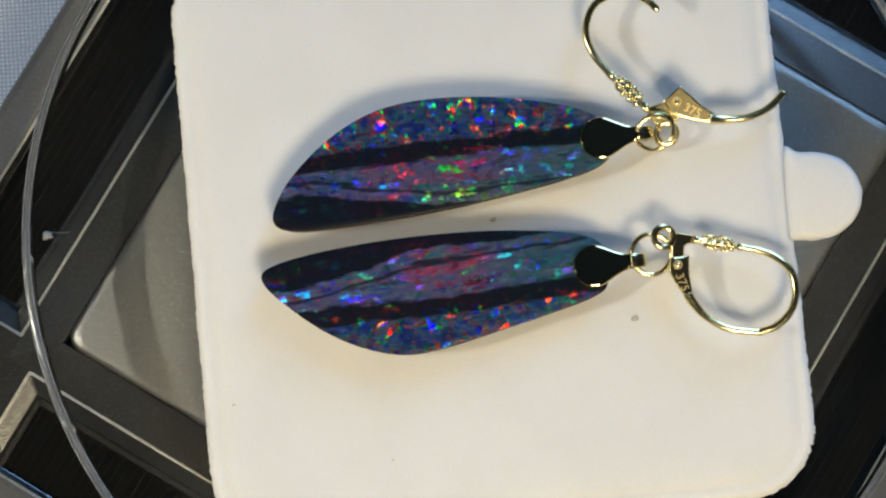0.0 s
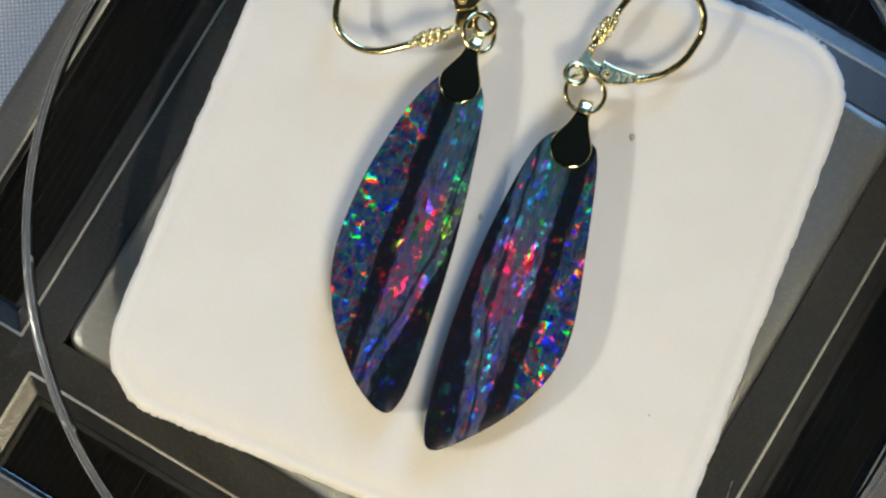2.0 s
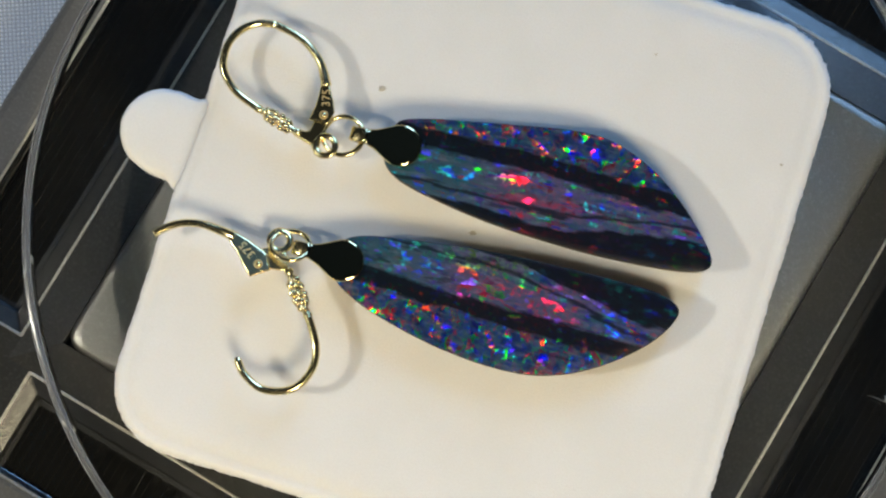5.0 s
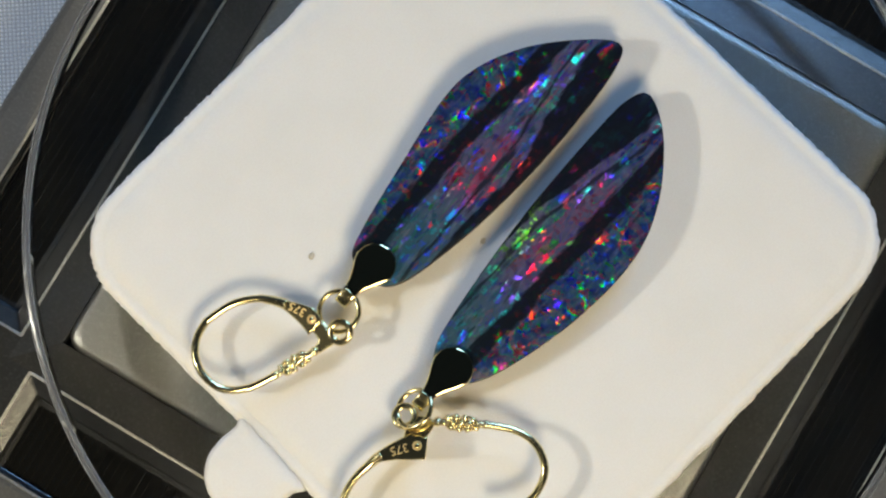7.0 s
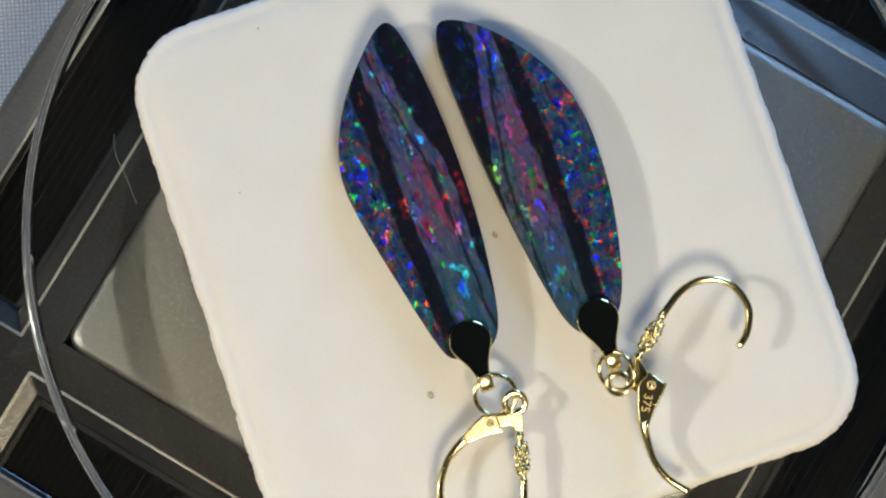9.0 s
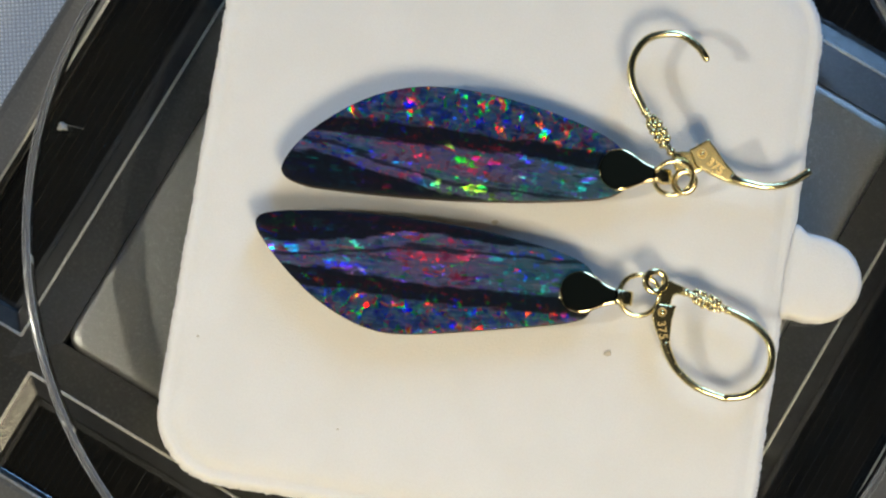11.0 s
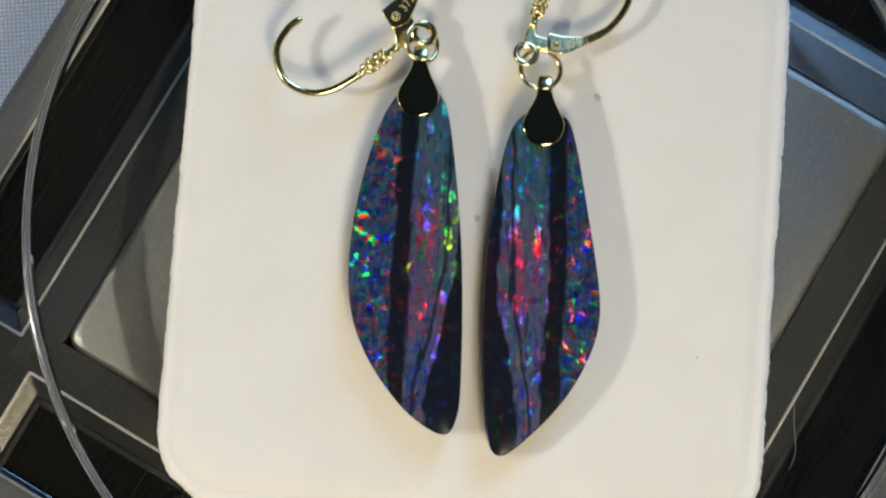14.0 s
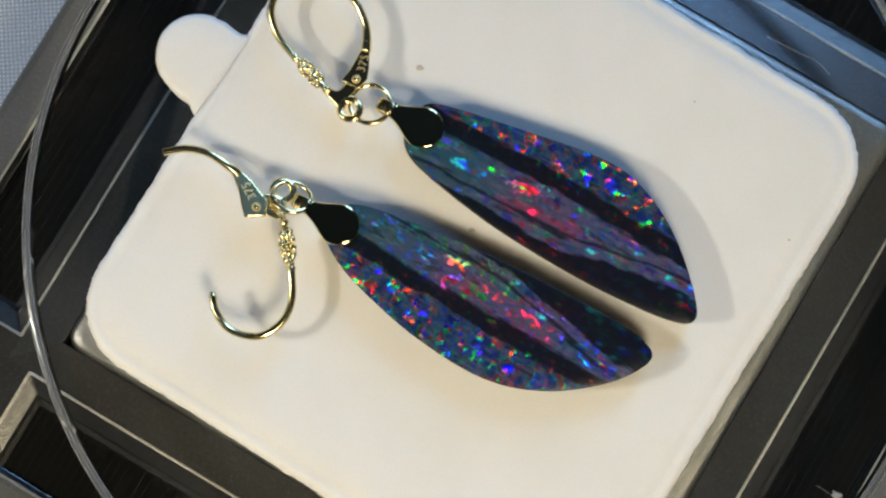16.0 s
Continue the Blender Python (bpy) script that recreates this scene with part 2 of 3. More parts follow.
def cloth_material():
    m = Nodes("woven_cloth")
    p = m.coords(turn=-4.0)
    hs = []
    for d in ("X", "Y"):
        w = m.add("ShaderNodeTexWave", wave_type="BANDS", bands_direction=d)
        m.link(p, w.inputs["Vector"])
        w.inputs["Scale"].default_value, w.inputs["Distortion"].default_value = 0.64, 1.0
        hs.append(w.outputs["Fac"])
    weave = m.math("MULTIPLY", hs[0], hs[1])
    n = m.noise(p, 2.2, 4)[0]
    tone = m.mix(m.span(weave, 0.0, 0.5), (0.42, 0.43, 0.44), (0.84, 0.85, 0.865))
    tone = m.mix(m.span(n, 0.3, 0.75, 0.0, 0.3), tone, (0.45, 0.47, 0.52))
    m.set(Base_Color=tone, Roughness=0.95, Specular_IOR_Level=0.1)
    m.set(Normal=m.bump(weave, 0.8, 0.00025))
    return m.mat


def plain_material(name, dark, light, rough, size):
    m = Nodes(name)
    p = m.coords(stretch=(1, 0.15, 1))
    m.set(Base_Color=m.mix(m.noise(p, size, 4)[0], dark, light), Roughness=rough)
    return m.mat


def lint_material():
    m = Nodes("lint")
    m.set(Base_Color=m.mix(m.noise(m.coords(), 2.0)[0], (0.20, 0.20, 0.19), (0.34, 0.34, 0.32)), Roughness=0.9)
    return m.mat


def speck_material():
    m = Nodes("brown_speck")
    m.set(Base_Color=m.mix(m.noise(m.coords(), 3.0)[0], (0.46, 0.41, 0.31), (0.60, 0.55, 0.44)), Roughness=0.9)
    return m.mat


FLOCK, STAMP = flock_material(), stamp_material()
LEVER_GOLD = gold_material("rolled_gold", 0.19, 0.22, 0.0)
GOLD, MIRROR_GOLD = gold_material("drawn_gold_wire", 0.14, 0.30), gold_material("polished_gold", 0.05, 0.09)
OPAL_A = opal_material("opal_face_a", (-4.5, 6.4), 6.0, False, 0.0, 0.7)
OPAL_B = opal_material("opal_face_b", (-5.2, -6.6), 8.0, True, 1.0)
POTCH = potch_material()
DARK = plastic_material("dark_gloss_plastic", (0.016, 0.016, 0.0145), (0.029, 0.0285, 0.026), 0.15)
SILVER = silver_material("silver_paint", (0.34, 0.336, 0.31), 0.9, 0.28, 0.36, 0.6, 0.4, 0.15)
EDGE = silver_material("grey_bevel", (0.10, 0.101, 0.098), 0.9, 0.25, 0.10, 0.35, 0.2)
# paler colour that stands in for the lamp's highlight on the bevel ridge
RIDGE_GLINT = silver_material("ridge_glint_paint", (0.34, 0.33, 0.29), 0.7, 0.4, 0.5)
SIDE = plastic_material("grey_plastic", (0.050, 0.050, 0.048), (0.072, 0.072, 0.070), 0.5)
CELL, CLOTH = cell_material(), cloth_material()
ACRYLIC, RIM = acrylic_material("clear_acrylic", 0.0), acrylic_material("cut_acrylic_edge", 0.06, 0.92, 1.0)
# the wall colour is near-black to stand in for a room's dimness
WALL, WOOD = plain_material("near_black_wall", (0.013, 0.0125, 0.0115), (0.018, 0.0175, 0.016), 0.9, 0.01), plain_material("table_wood", (0.10, 0.06, 0.035), (0.18, 0.11, 0.06), 0.5, 0.2)
LINT, SPECK = lint_material(), speck_material()


# ---- mesh helpers, in millimetres ----
def part(name, bm, material, parent=None, label="", smooth=True):
    """Links a bmesh, drawn in millimetres, as one mesh object."""
    bmesh.ops.scale(bm, vec=(0.001, 0.001, 0.001), verts=bm.verts)
    bmesh.ops.recalc_face_normals(bm, faces=bm.faces)
    me = bpy.data.meshes.new(name)
    bm.to_mesh(me)
    bm.free()
    for mt in material if isinstance(material, (list, tuple)) else [material]:
        me.materials.append(mt)
    for f in me.polygons:
        f.use_smooth = smooth
    ob = new(name, me)
    ob.parent = parent
    return tagged(ob, label)


def spline(points, steps=8, closed=True):
    """A smooth curve through the points (Catmull-Rom)."""
    pts = [Vector(p) for p in points]
    n, out = len(pts), []
    for i in range(n if closed else n - 1):
        if closed:
            a, b, c, d = (pts[(i + k - 1) % n] for k in range(4))
        else:
            a, b, c, d = pts[max(i - 1, 0)], pts[i], pts[i + 1], pts[min(i + 2, n - 1)]
        for k in range(steps):
            t = k / steps
            out.append(0.5 * (2 * b + (c - a) * t + (2 * a - 5 * b + 4 * c - d) * t * t + (3 * b - a - 3 * c + d) * t ** 3))
    if not closed:
        out.append(pts[-1])
    return out


def inset(loop, d):
    """The closed plane loop moved inwards by d (anticlockwise loops)."""
    n, out = len(loop), []
    for i in range(n):
        e = (loop[(i + 1) % n] - loop[i - 1]).normalized()
        out.append(loop[i] + d * Vector((-e.y, e.x)))
    return out


def stack(bm, rings, cap_low=True, cap_high=True, mats=None):
    """Skin over rings of equal length; each ring is (loop of 2D points, z or function of the point)."""
    rows = []
    for loop, z in rings:
        rows.append([bm.verts.new((p[0], p[1], z(p) if callable(z) else z)) for p in loop])
    n = len(rows[0])
    for k in range(len(rows) - 1):
        for i in range(n):
            f = bm.faces.new((rows[k][i], rows[k][(i + 1) % n], rows[k + 1][(i + 1) % n], rows[k + 1][i]))
            if mats:
                f.material_index = mats[k]
    if cap_low:
        bm.faces.new(rows[0][::-1])
    if cap_high:
        f = bm.faces.new(rows[-1])
        if mats:
            f.material_index = mats[-1]
    return rows


def rounded_square(half_x, half_y, r, steps=8):
    out = []
    for cx, cy, a0 in ((1, 1, 0), (-1, 1, 90), (-1, -1, 180), (1, -1, 270)):
        for k in range(steps + 1):
            a = radians(a0 + 90 * k / steps)
            out.append(Vector((cx * (half_x - r) + r * math.cos(a), cy * (half_y - r) + r * math.sin(a))))
    return out


def tube(bm, path, radius, sides=10, closed=False):
    """A round wire along 3D points; radius is a number or a function of 0..1."""
    n, rows = len(path), []
    for i, p in enumerate(path):
        a = path[i - 1] if closed or i else path[0]
        b = path[(i + 1) % n] if closed or i < n - 1 else path[-1]
        d = (b - a).normalized()
        side = d.cross(Vector((0, 0, 1)))
        side = side.normalized() if side.length > 0.05 else Vector((1, 0, 0))
        up = side.cross(d)
        r = radius(i / (n - 1)) if callable(radius) else radius
        rows.append([bm.verts.new(p + r * (math.cos(q) * side + math.sin(q) * up)) for q in (2 * math.pi * k / sides for k in range(sides))])
    for i in range(n if closed else n - 1):
        a, b = rows[i], rows[(i + 1) % n]
        for k in range(sides):
            bm.faces.new((a[k], a[(k + 1) % sides], b[(k + 1) % sides], b[k]))
    if not closed:
        bm.faces.new(rows[0][::-1])
        bm.faces.new(rows[-1])


def ring(bm, centre, radius, wire, tilt=(0, 0), sides=9, steps=36):
    m = Euler((radians(tilt[0]), radians(tilt[1]), 0)).to_matrix()
    tube(bm, [Vector(centre) + m @ Vector((radius * math.cos(a), radius * math.sin(a), 0)) for a in (2 * math.pi * k / steps for k in range(steps))], wire, sides, True)


def blob(bm, centre, radius, squash=1.0, seed=0, rough=0.0, sub=2):
    made = bmesh.ops.create_icosphere(bm, subdivisions=sub, radius=1.0)
    for v in made["verts"]:
        d = v.co.copy()
        k = radius * (1 + rough * noise.noise(d * 1.7 + Vector((seed * 3.1, seed, 0))))
        v.co = Vector(centre) + Vector((d.x * k, d.y * k, d.z * k * squash))


def empty(name, label, category, **more):
    return tagged(new(name), label, category, **more)


# ---- table and turntable base ----
def box(bm, x0, x1, y0, y1, z0, z1):
    v = [bm.verts.new((x, y, z)) for x in (x0, x1) for y in (y0, y1) for z in (z0, z1)]
    for q in ((0, 1, 3, 2), (4, 6, 7, 5), (0, 4, 5, 1), (2, 3, 7, 6), (0, 2, 6, 4), (1, 5, 7, 3)):
        bm.faces.new([v[k] for k in q])


def room():
    """Unseen plain walls, floor and ceiling added round the table, near-black so that the gold reflects a dim room,
    with an opening for the blue light in one wall (millimetres, turned with the room).
    """
    turn = pose(0, 0, 0, 0, 0, ROOM_TURN)

    def piece(name, label, boxes, material):
        bm = bmesh.new()
        for b in boxes:
            box(bm, *b)
        ob = tagged(part(name, bm, material, smooth=False), label, name.split("_")[0], kind="structure")
        ob.matrix_world = turn

    lo, hi = -750, 2150
    piece("wall_north", "unseen near-black wall with a tall narrow opening for the blue light", [(-1800, -385, 1830, 1950, lo, hi), (385, 1800, 1830, 1950, lo, hi), (-385, 385, 1830, 1950, lo, 450), (-385, 385, 1830, 1950, 2050, hi)], WALL)
    piece("wall_south", "unseen near-black wall behind the table, in place of a dim room", [(-1800, 1800, -1950, -1830, lo, hi)], WALL)
    piece("wall_east", "unseen near-black side wall of the added room", [(1800, 1920, -1950, 1950, lo, hi)], WALL)
    piece("wall_west", "unseen near-black side wall of the added room", [(-1920, -1800, -1950, 1950, lo, hi)], WALL)
    piece("ceiling", "unseen near-black ceiling over the table, in place of a dim one", [(-1920, 1920, -1950, 1950, hi, hi + 100)], WALL)
    piece("floor", "unseen near-black floor added under the table", [(-1920, 1920, -1950, 1950, lo - 100, lo)], WALL)


def table_cloth():
    bm = bmesh.new()
    box(bm, -420, 420, -420, 420, -1.2, -0.02)
    tagged(part("table_cloth", bm, CLOTH, smooth=False), "pale grey woven linen cloth spread under the turntable", "cloth", kind="structure")
    table = empty("table", "plain wooden table under the pale cloth", "table", kind="structure")
    bm = bmesh.new()
    box(bm, -430, 430, -430, 430, -31.2, -1.2)
    part("tabletop", bm, WOOD, table, smooth=False)
    for x in (-400, 360):
        for y in (-400, 360):
            bm = bmesh.new()
            box(bm, x, x + 40, y, y + 40, -750, -31.2)
            part("leg", bm, WOOD, table, smooth=False)


BASE_TURN = -30.8
BASE_AT = (0.00025, 0.00045)


def ramp_frame(bm, hx0, hy0, z0, hx1, hy1, z1, cx, cy, r0=0.3, r1=0.3):
    """A sloped rectangular rim from an outer to an inner rounded rectangle."""
    a = [p + Vector((cx, cy)) for p in rounded_square(hx0, hy0, r0, 5)]
    b = [p + Vector((cx, cy)) for p in rounded_square(hx1, hy1, r1, 5)]
    stack(bm, [(a, z0), (b, z1)], False, False)


def turntable():
    tt = empty("turntable", "grey and black square solar-powered display turntable with clear disc", "turntable")
    tt.matrix_world = pose(*BASE_AT, 0, 0, 0, BASE_TURN)
    zb, zp = Z_BAR * 1000, Z_PLATE * 1000
    deep = zb - 2.6
    # moulded body: outer skirt and the floor that the cells lie on
    bm = bmesh.new()
    stack(bm, [(rounded_square(h, h, r), z) for h, r, z in ((53.7, 6.5, 0.05), (53.5, 6.5, zb - 1.3), (53.1, 6.2, zb - 0.6), (52.4, 5.8, zb - 0.3),
                                                            (49.6, 3.8, zb - 0.25), (48.9, 3.6, zb - 0.4), (48.3, 3.4, deep - 0.3))], True, True)
    part("base_body", bm, SIDE, tt, "grey moulded skirt", smooth=False)
    # the raised frame round the plate and between the cells, one moulding
    bm = bmesh.new()
    cuts = [-48.7, -37.8, -35.1, -33.2, 33.2, 35.1, 37.8, 48.7]
    def rise(x, y):
        return zb + 0.90 - 0.27 * (min(max(abs(x), abs(y)), 37.8) - 33.2)

    grid = [[bm.verts.new((x, y, rise(x, y))) for y in cuts] for x in cuts]
    for i in range(7):
        for j in range(7):
            cx, cy = abs(cuts[i] + cuts[i + 1]) / 2, abs(cuts[j] + cuts[j + 1]) / 2
            if max(cx, cy) < 33.2 or (cx > 37.8 and cy < 35.1) or (cy > 37.8 and cx < 35.1):
                continue
            bm.faces.new((grid[i][j], grid[i + 1][j], grid[i + 1][j + 1], grid[i][j + 1]))
    bmesh.ops.delete(bm, geom=[v for v in bm.verts if not v.link_faces], context="VERTS")
    made = bmesh.ops.extrude_face_region(bm, geom=bm.faces[:])
    for v in made["geom"]:
        if isinstance(v, bmesh.types.BMVert):
            v.co.z = deep
    part("frame", bm, DARK, tt, "dark glossy square frame", smooth=False)
    for k in range(4):
        c, s = math.cos(k * math.pi / 2), math.sin(k * math.pi / 2)

        def turned(v):
            return Vector((c * v.x - s * v.y, s * v.x + c * v.y, v.z))


        # bevelled surround and cell
        bm = bmesh.new()
        zr = zb - 0.30
        ramp_frame(bm, 5.80, 35.25, zr - 0.16, 5.62, 35.07, zr + 0.06, 43.45, 0)
        ramp_frame(bm, 5.62, 35.07, zr + 0.06, 5.38, 34.83, zr, 43.45, 0)
        # the ridge strip takes the pale colour, as a painted-in highlight
        for f in bm.faces:
            f.material_index = 1
        sides = [[p + Vector((cx, 0)) for p in rounded_square(hx, hy, 0.3, 5)] for cx, hx, hy in ((43.45, 5.38, 34.83), (44.1, 4.5, 33.2), (44.2, 4.3, 32.9), (44.45, 3.95, 32.4))]
        stack(bm, list(zip(sides, (zr, zr - 0.48, zr - 1.35, zr - 1.42))), False, False)
        for v in bm.verts:
            v.co = turned(v.co)
        part("cell_surround", bm, [EDGE, RIDGE_GLINT], tt, "silver-grey bevel with a pale ridge painted as its highlight", smooth=False)
        bm = bmesh.new()
        loop = [p + Vector((44.4, 0)) for p in rounded_square(4.05, 32.7, 0.3, 3)]
        stack(bm, [(loop, deep), (loop, zb - 1.85)])
        for v in bm.verts:
            v.co = turned(v.co)
        part("solar_cell", bm, CELL, tt, "black solar cell", smooth=False)
    # centre plate with a rolled edge
    bm = bmesh.new()
    stack(bm, [(rounded_square(33.15, 33.15, 2.0), zb - 1.0), (rounded_square(33.15, 33.15, 2.0), zp - 0.7), (rounded_square(32.95, 32.95, 1.9), zp - 0.3),
               (rounded_square(32.5, 32.5, 1.7), zp - 0.06), (rounded_square(32.0, 32.0, 1.5), zp)])
    part("centre_plate", bm, SILVER, tt, "sparkling silver-painted plate")
    bm = bmesh.new()
    bmesh.ops.create_cone(bm, cap_ends=True, segments=48, radius1=9, radius2=7, depth=(Z_DISC - DISC_T) * 1000 - zp, matrix=Matrix.Translation((0, 0, (zp + (Z_DISC - DISC_T) * 1000) / 2)))
    part("spindle", bm, DARK, tt)
    # clear disc
    lo, hi, R = (Z_DISC - DISC_T) * 1000, Z_DISC * 1000, 48.3

    def circle(r, n=160):
        return [Vector((r * math.cos(2 * math.pi * k / n), r * math.sin(2 * math.pi * k / n))) for k in range(n)]

    bm = bmesh.new()
    stack(bm, [(circle(R - 0.95), lo), (circle(R - 0.90), lo + 0.1), (circle(R - 0.90), hi - 0.1), (circle(R - 0.95), hi)])
    disc = part("disc", bm, ACRYLIC, tt, "clear acrylic disc", smooth=False)
    disc.visible_shadow = False
    bm = bmesh.new()
    profile = [(0.85, 0.0), (0.40, 0.0), (0.22, 0.06), (0.07, 0.20), (0.0, 0.42), (0.0, hi - lo - 0.42), (0.07, hi - lo - 0.20), (0.22, hi - lo - 0.06), (0.40, hi - lo), (0.85, hi - lo)]
    rows = stack(bm, [(circle(R - d), lo + z) for d, z in profile], False, False)
    n = len(rows[0])
    for i in range(n):
        bm.faces.new((rows[-1][i], rows[-1][(i + 1) % n], rows[0][(i + 1) % n], rows[0][i]))
    part("rim", bm, RIM, disc, "polished clear rim")
    return tt, disc


# ---- what turns on the disc ----
def flock_pad():
    pad = empty("earring_pad", "white flocked square display pad with finger tab", "display pad")
    top, turn, mid = 0.0, radians(5.3), Vector((0.65, 0.9))
    low = (Z_DISC - Z_PAD) * 1000 + 0.03
    half, r = 30.85, 7.6

    base = rounded_square(half, half, r, 14)
    shares = [max(1, int((base[(i + 1) % len(base)] - p).length / 0.2)) for i, p in enumerate(base)]

    def edge(d):
        corner = rounded_square(half - d, half - d, max(r - d, 0.5), 14)
        return [p.lerp(corner[(i + 1) % len(corner)], k / shares[i]) for i, p in enumerate(corner) for k in range(shares[i])]

    def outline(d, wobble):
        loop = []
        for p in edge(d):
            q = p * (1 + wobble * (0.005 * noise.noise(Vector((p.x * 0.3, p.y * 0.3, 2))) + 0.004 * noise.noise(Vector((p.x * 1.9, p.y * 1.9, 5))) + 0.0055 * noise.noise(Vector((p.x * 4.3, p.y * 4.3, 9))) * max(0.0, 0.4 + 1.6 * noise.noise(Vector((p.x * 0.11, p.y * 0.11, 7))))))
            loop.append(Vector((q.x * math.cos(turn) - q.y * math.sin(turn), q.x * math.sin(turn) + q.y * math.cos(turn))) + mid)
        return loop

    bm = bmesh.new()
    stack(bm, [(outline(d, w), z) for d, w, z in
               ((0.6, 1, low), (0.1, 1, low + 0.5), (0.0, 1, low + 2.2), (0.15, 1, -0.95), (0.5, 0.8, -0.48), (0.95, 0.5, -0.32), (1.4, 0.3, -0.44),
                (1.75, 0.2, -0.41), (2.2, 0.1, -0.20), (2.9, 0, -0.06), (3.8, 0, -0.012), (4.6, 0, 0.0), (6.5, 0, 0.0), (14.0, 0, 0.0), (22.0, 0, 0.0), (28.0, 0, 0.0))])
    for v in bm.verts:
        v.co.z += min(0.06, max(0.0, -0.2 * v.co.z)) * noise.noise(v.co * 0.9)
    part("cushion", bm, FLOCK, pad)
    bm = bmesh.new()
    hub = Vector((33.3, 3.45))
    side = [(-2.7, 4.4), (-1.0, 4.45), (1.0, 4.45), (3.1, 3.9), (4.6, 2.6), (5.4, 0.9)]
    tab = spline([hub + Vector(p) for p in [(x, -y) for x, y in side] + side[::-1]], 8)
    tab = [p + 0.05 * Vector((noise.noise(Vector((p.x * 1.3, p.y * 1.3, 3))), noise.noise(Vector((p.x * 1.3, p.y * 1.3, 8))))) for p in tab]

    def within(k):
        return [hub + (p - hub) * k for p in tab]

    stack(bm, [(within(k), z) for k, z in ((0.90, low), (1.0, low + 0.6), (1.0, -1.35), (0.985, -0.95), (0.95, -0.62), (0.89, -0.42), (0.82, -0.40), (0.74, -0.32), (0.6, -0.22), (0.4, -0.2))])
    part("finger_tab", bm, FLOCK, pad, "round flocked tab")
    return pad


def opal(parent, outline, material, label):
    loop = spline(outline, 7)
    mid = sum(loop, Vector((0, 0))) / len(loop)

    def shrunk(k):
        return [mid + (p - mid) * k for p in loop]

    bm = bmesh.new()
    stack(bm, [(inset(loop, 0.45), 0.06), (inset(loop, 0.15), 0.6), (loop, 1.5), (loop, 2.82), (inset(loop, 0.05), 2.91), (inset(loop, 0.12), 2.95),
               (shrunk(0.86), 2.96), (shrunk(0.6), 2.975), (shrunk(0.25), 2.98)], mats=[0, 0, 0, 0, 1, 1, 1, 1, 1])
    return part("opal", bm, [POTCH, material], parent, label)


def bail(parent, wide, narrow, half, neck):
    """A polished teardrop cap, glued on the stone, from its wide round end to its narrow neck."""
    a, b = Vector(wide), Vector(narrow)
    d = (b - a).normalized()
    s = Vector((-d.y, d.x))
    length = (b - a).length
    side = []
    for k in range(25):
        t = k / 24
        if t < 0.38:
            w = half * math.sqrt(max(0.0, 1 - ((0.38 - t) / 0.38) ** 2))
        else:
            u = (t - 0.38) / 0.62
            w = neck + (half - neck) * (0.5 + 0.5 * math.cos(math.pi * u ** 0.85))
        side.append((t, w))
    loop = [a + d * (t * length) - s * w for t, w in side] + [a + d * (t * length) + s * w for t, w in reversed(side[1:])]
    bm = bmesh.new()
    stack(bm, [(loop, 2.90), (loop, 3.26), (inset(loop, 0.03), 3.37), (inset(loop, 0.09), 3.46), (inset(loop, 0.18), 3.51), (inset(loop, 0.28), 3.528), (inset(loop, 0.33), 3.53), (inset(loop, 0.40), 3.53)])
    cap = part("bail", bm, MIRROR_GOLD, parent, "polished gold teardrop cap")
    # the strip that folds over and down from the neck, through the jump ring
    bm = bmesh.new()
    fold = spline([(-0.15, 3.36), (0.5, 3.22), (1.05, 2.92), (1.3, 2.5), (1.0, 2.1), (0.3, 1.98)], 5, False)
    rows = []
    for k, q in enumerate(fold):
        along = (fold[min(k + 1, len(fold) - 1)] - fold[max(k - 1, 0)]).normalized()
        out = Vector((-along.y, along.x)) * 0.15
        rows.append([bm.verts.new((*(b + d * c.x + s * w), c.y)) for c, w in ((q + out * 0.6, -0.72), (q + out, -0.55), (q + out, 0.55), (q + out * 0.6, 0.72), (q - out, 0.72), (q - out, -0.72))])
    for r0, r1 in zip(rows, rows[1:]):
        for k in range(6):
            bm.faces.new((r0[k], r0[(k + 1) % 6], r1[(k + 1) % 6], r1[k]))
    bm.faces.new(rows[0])
    bm.faces.new(rows[-1][::-1])
    part("bail_loop", bm, GOLD, cap)
    return cap


def digits(text, size, at, turn, z, parent):
    cu = bpy.data.curves.new("stamp", "FONT")
    cu.body, cu.size, cu.extrude, cu.align_x, cu.align_y = text, size, 0.03, "CENTER", "CENTER"
    cu.space_character = 1.05
    tmp = bpy.data.objects.new("stamp", cu)
    me = bpy.data.meshes.new_from_object(tmp)
    bpy.data.objects.remove(tmp)
    bm = bmesh.new()
    bm.from_mesh(me)
    bpy.data.meshes.remove(me)
    bmesh.ops.transform(bm, matrix=Matrix.Translation((*at, 0)) @ Matrix.Rotation(radians(turn), 4, "Z"), verts=bm.verts)
    for v in bm.verts:
        v.co.z += z(v.co)
    return part("hallmark", bm, STAMP, parent, "stamped number 375", smooth=False)


def slab(bm, loop, thick, height):
    """A flat plate with rounded edges over an anticlockwise outline; height gives its middle at each point."""
    rings = ((0.12, -0.5), (0.0, -0.3), (0.0, 0.18), (0.05, 0.38), (0.13, 0.48), (0.17, 0.5), (0.24, 0.5))
    stack(bm, [(inset(loop, d), lambda p, k=k: height(p) + k * thick) for d, k in rings])


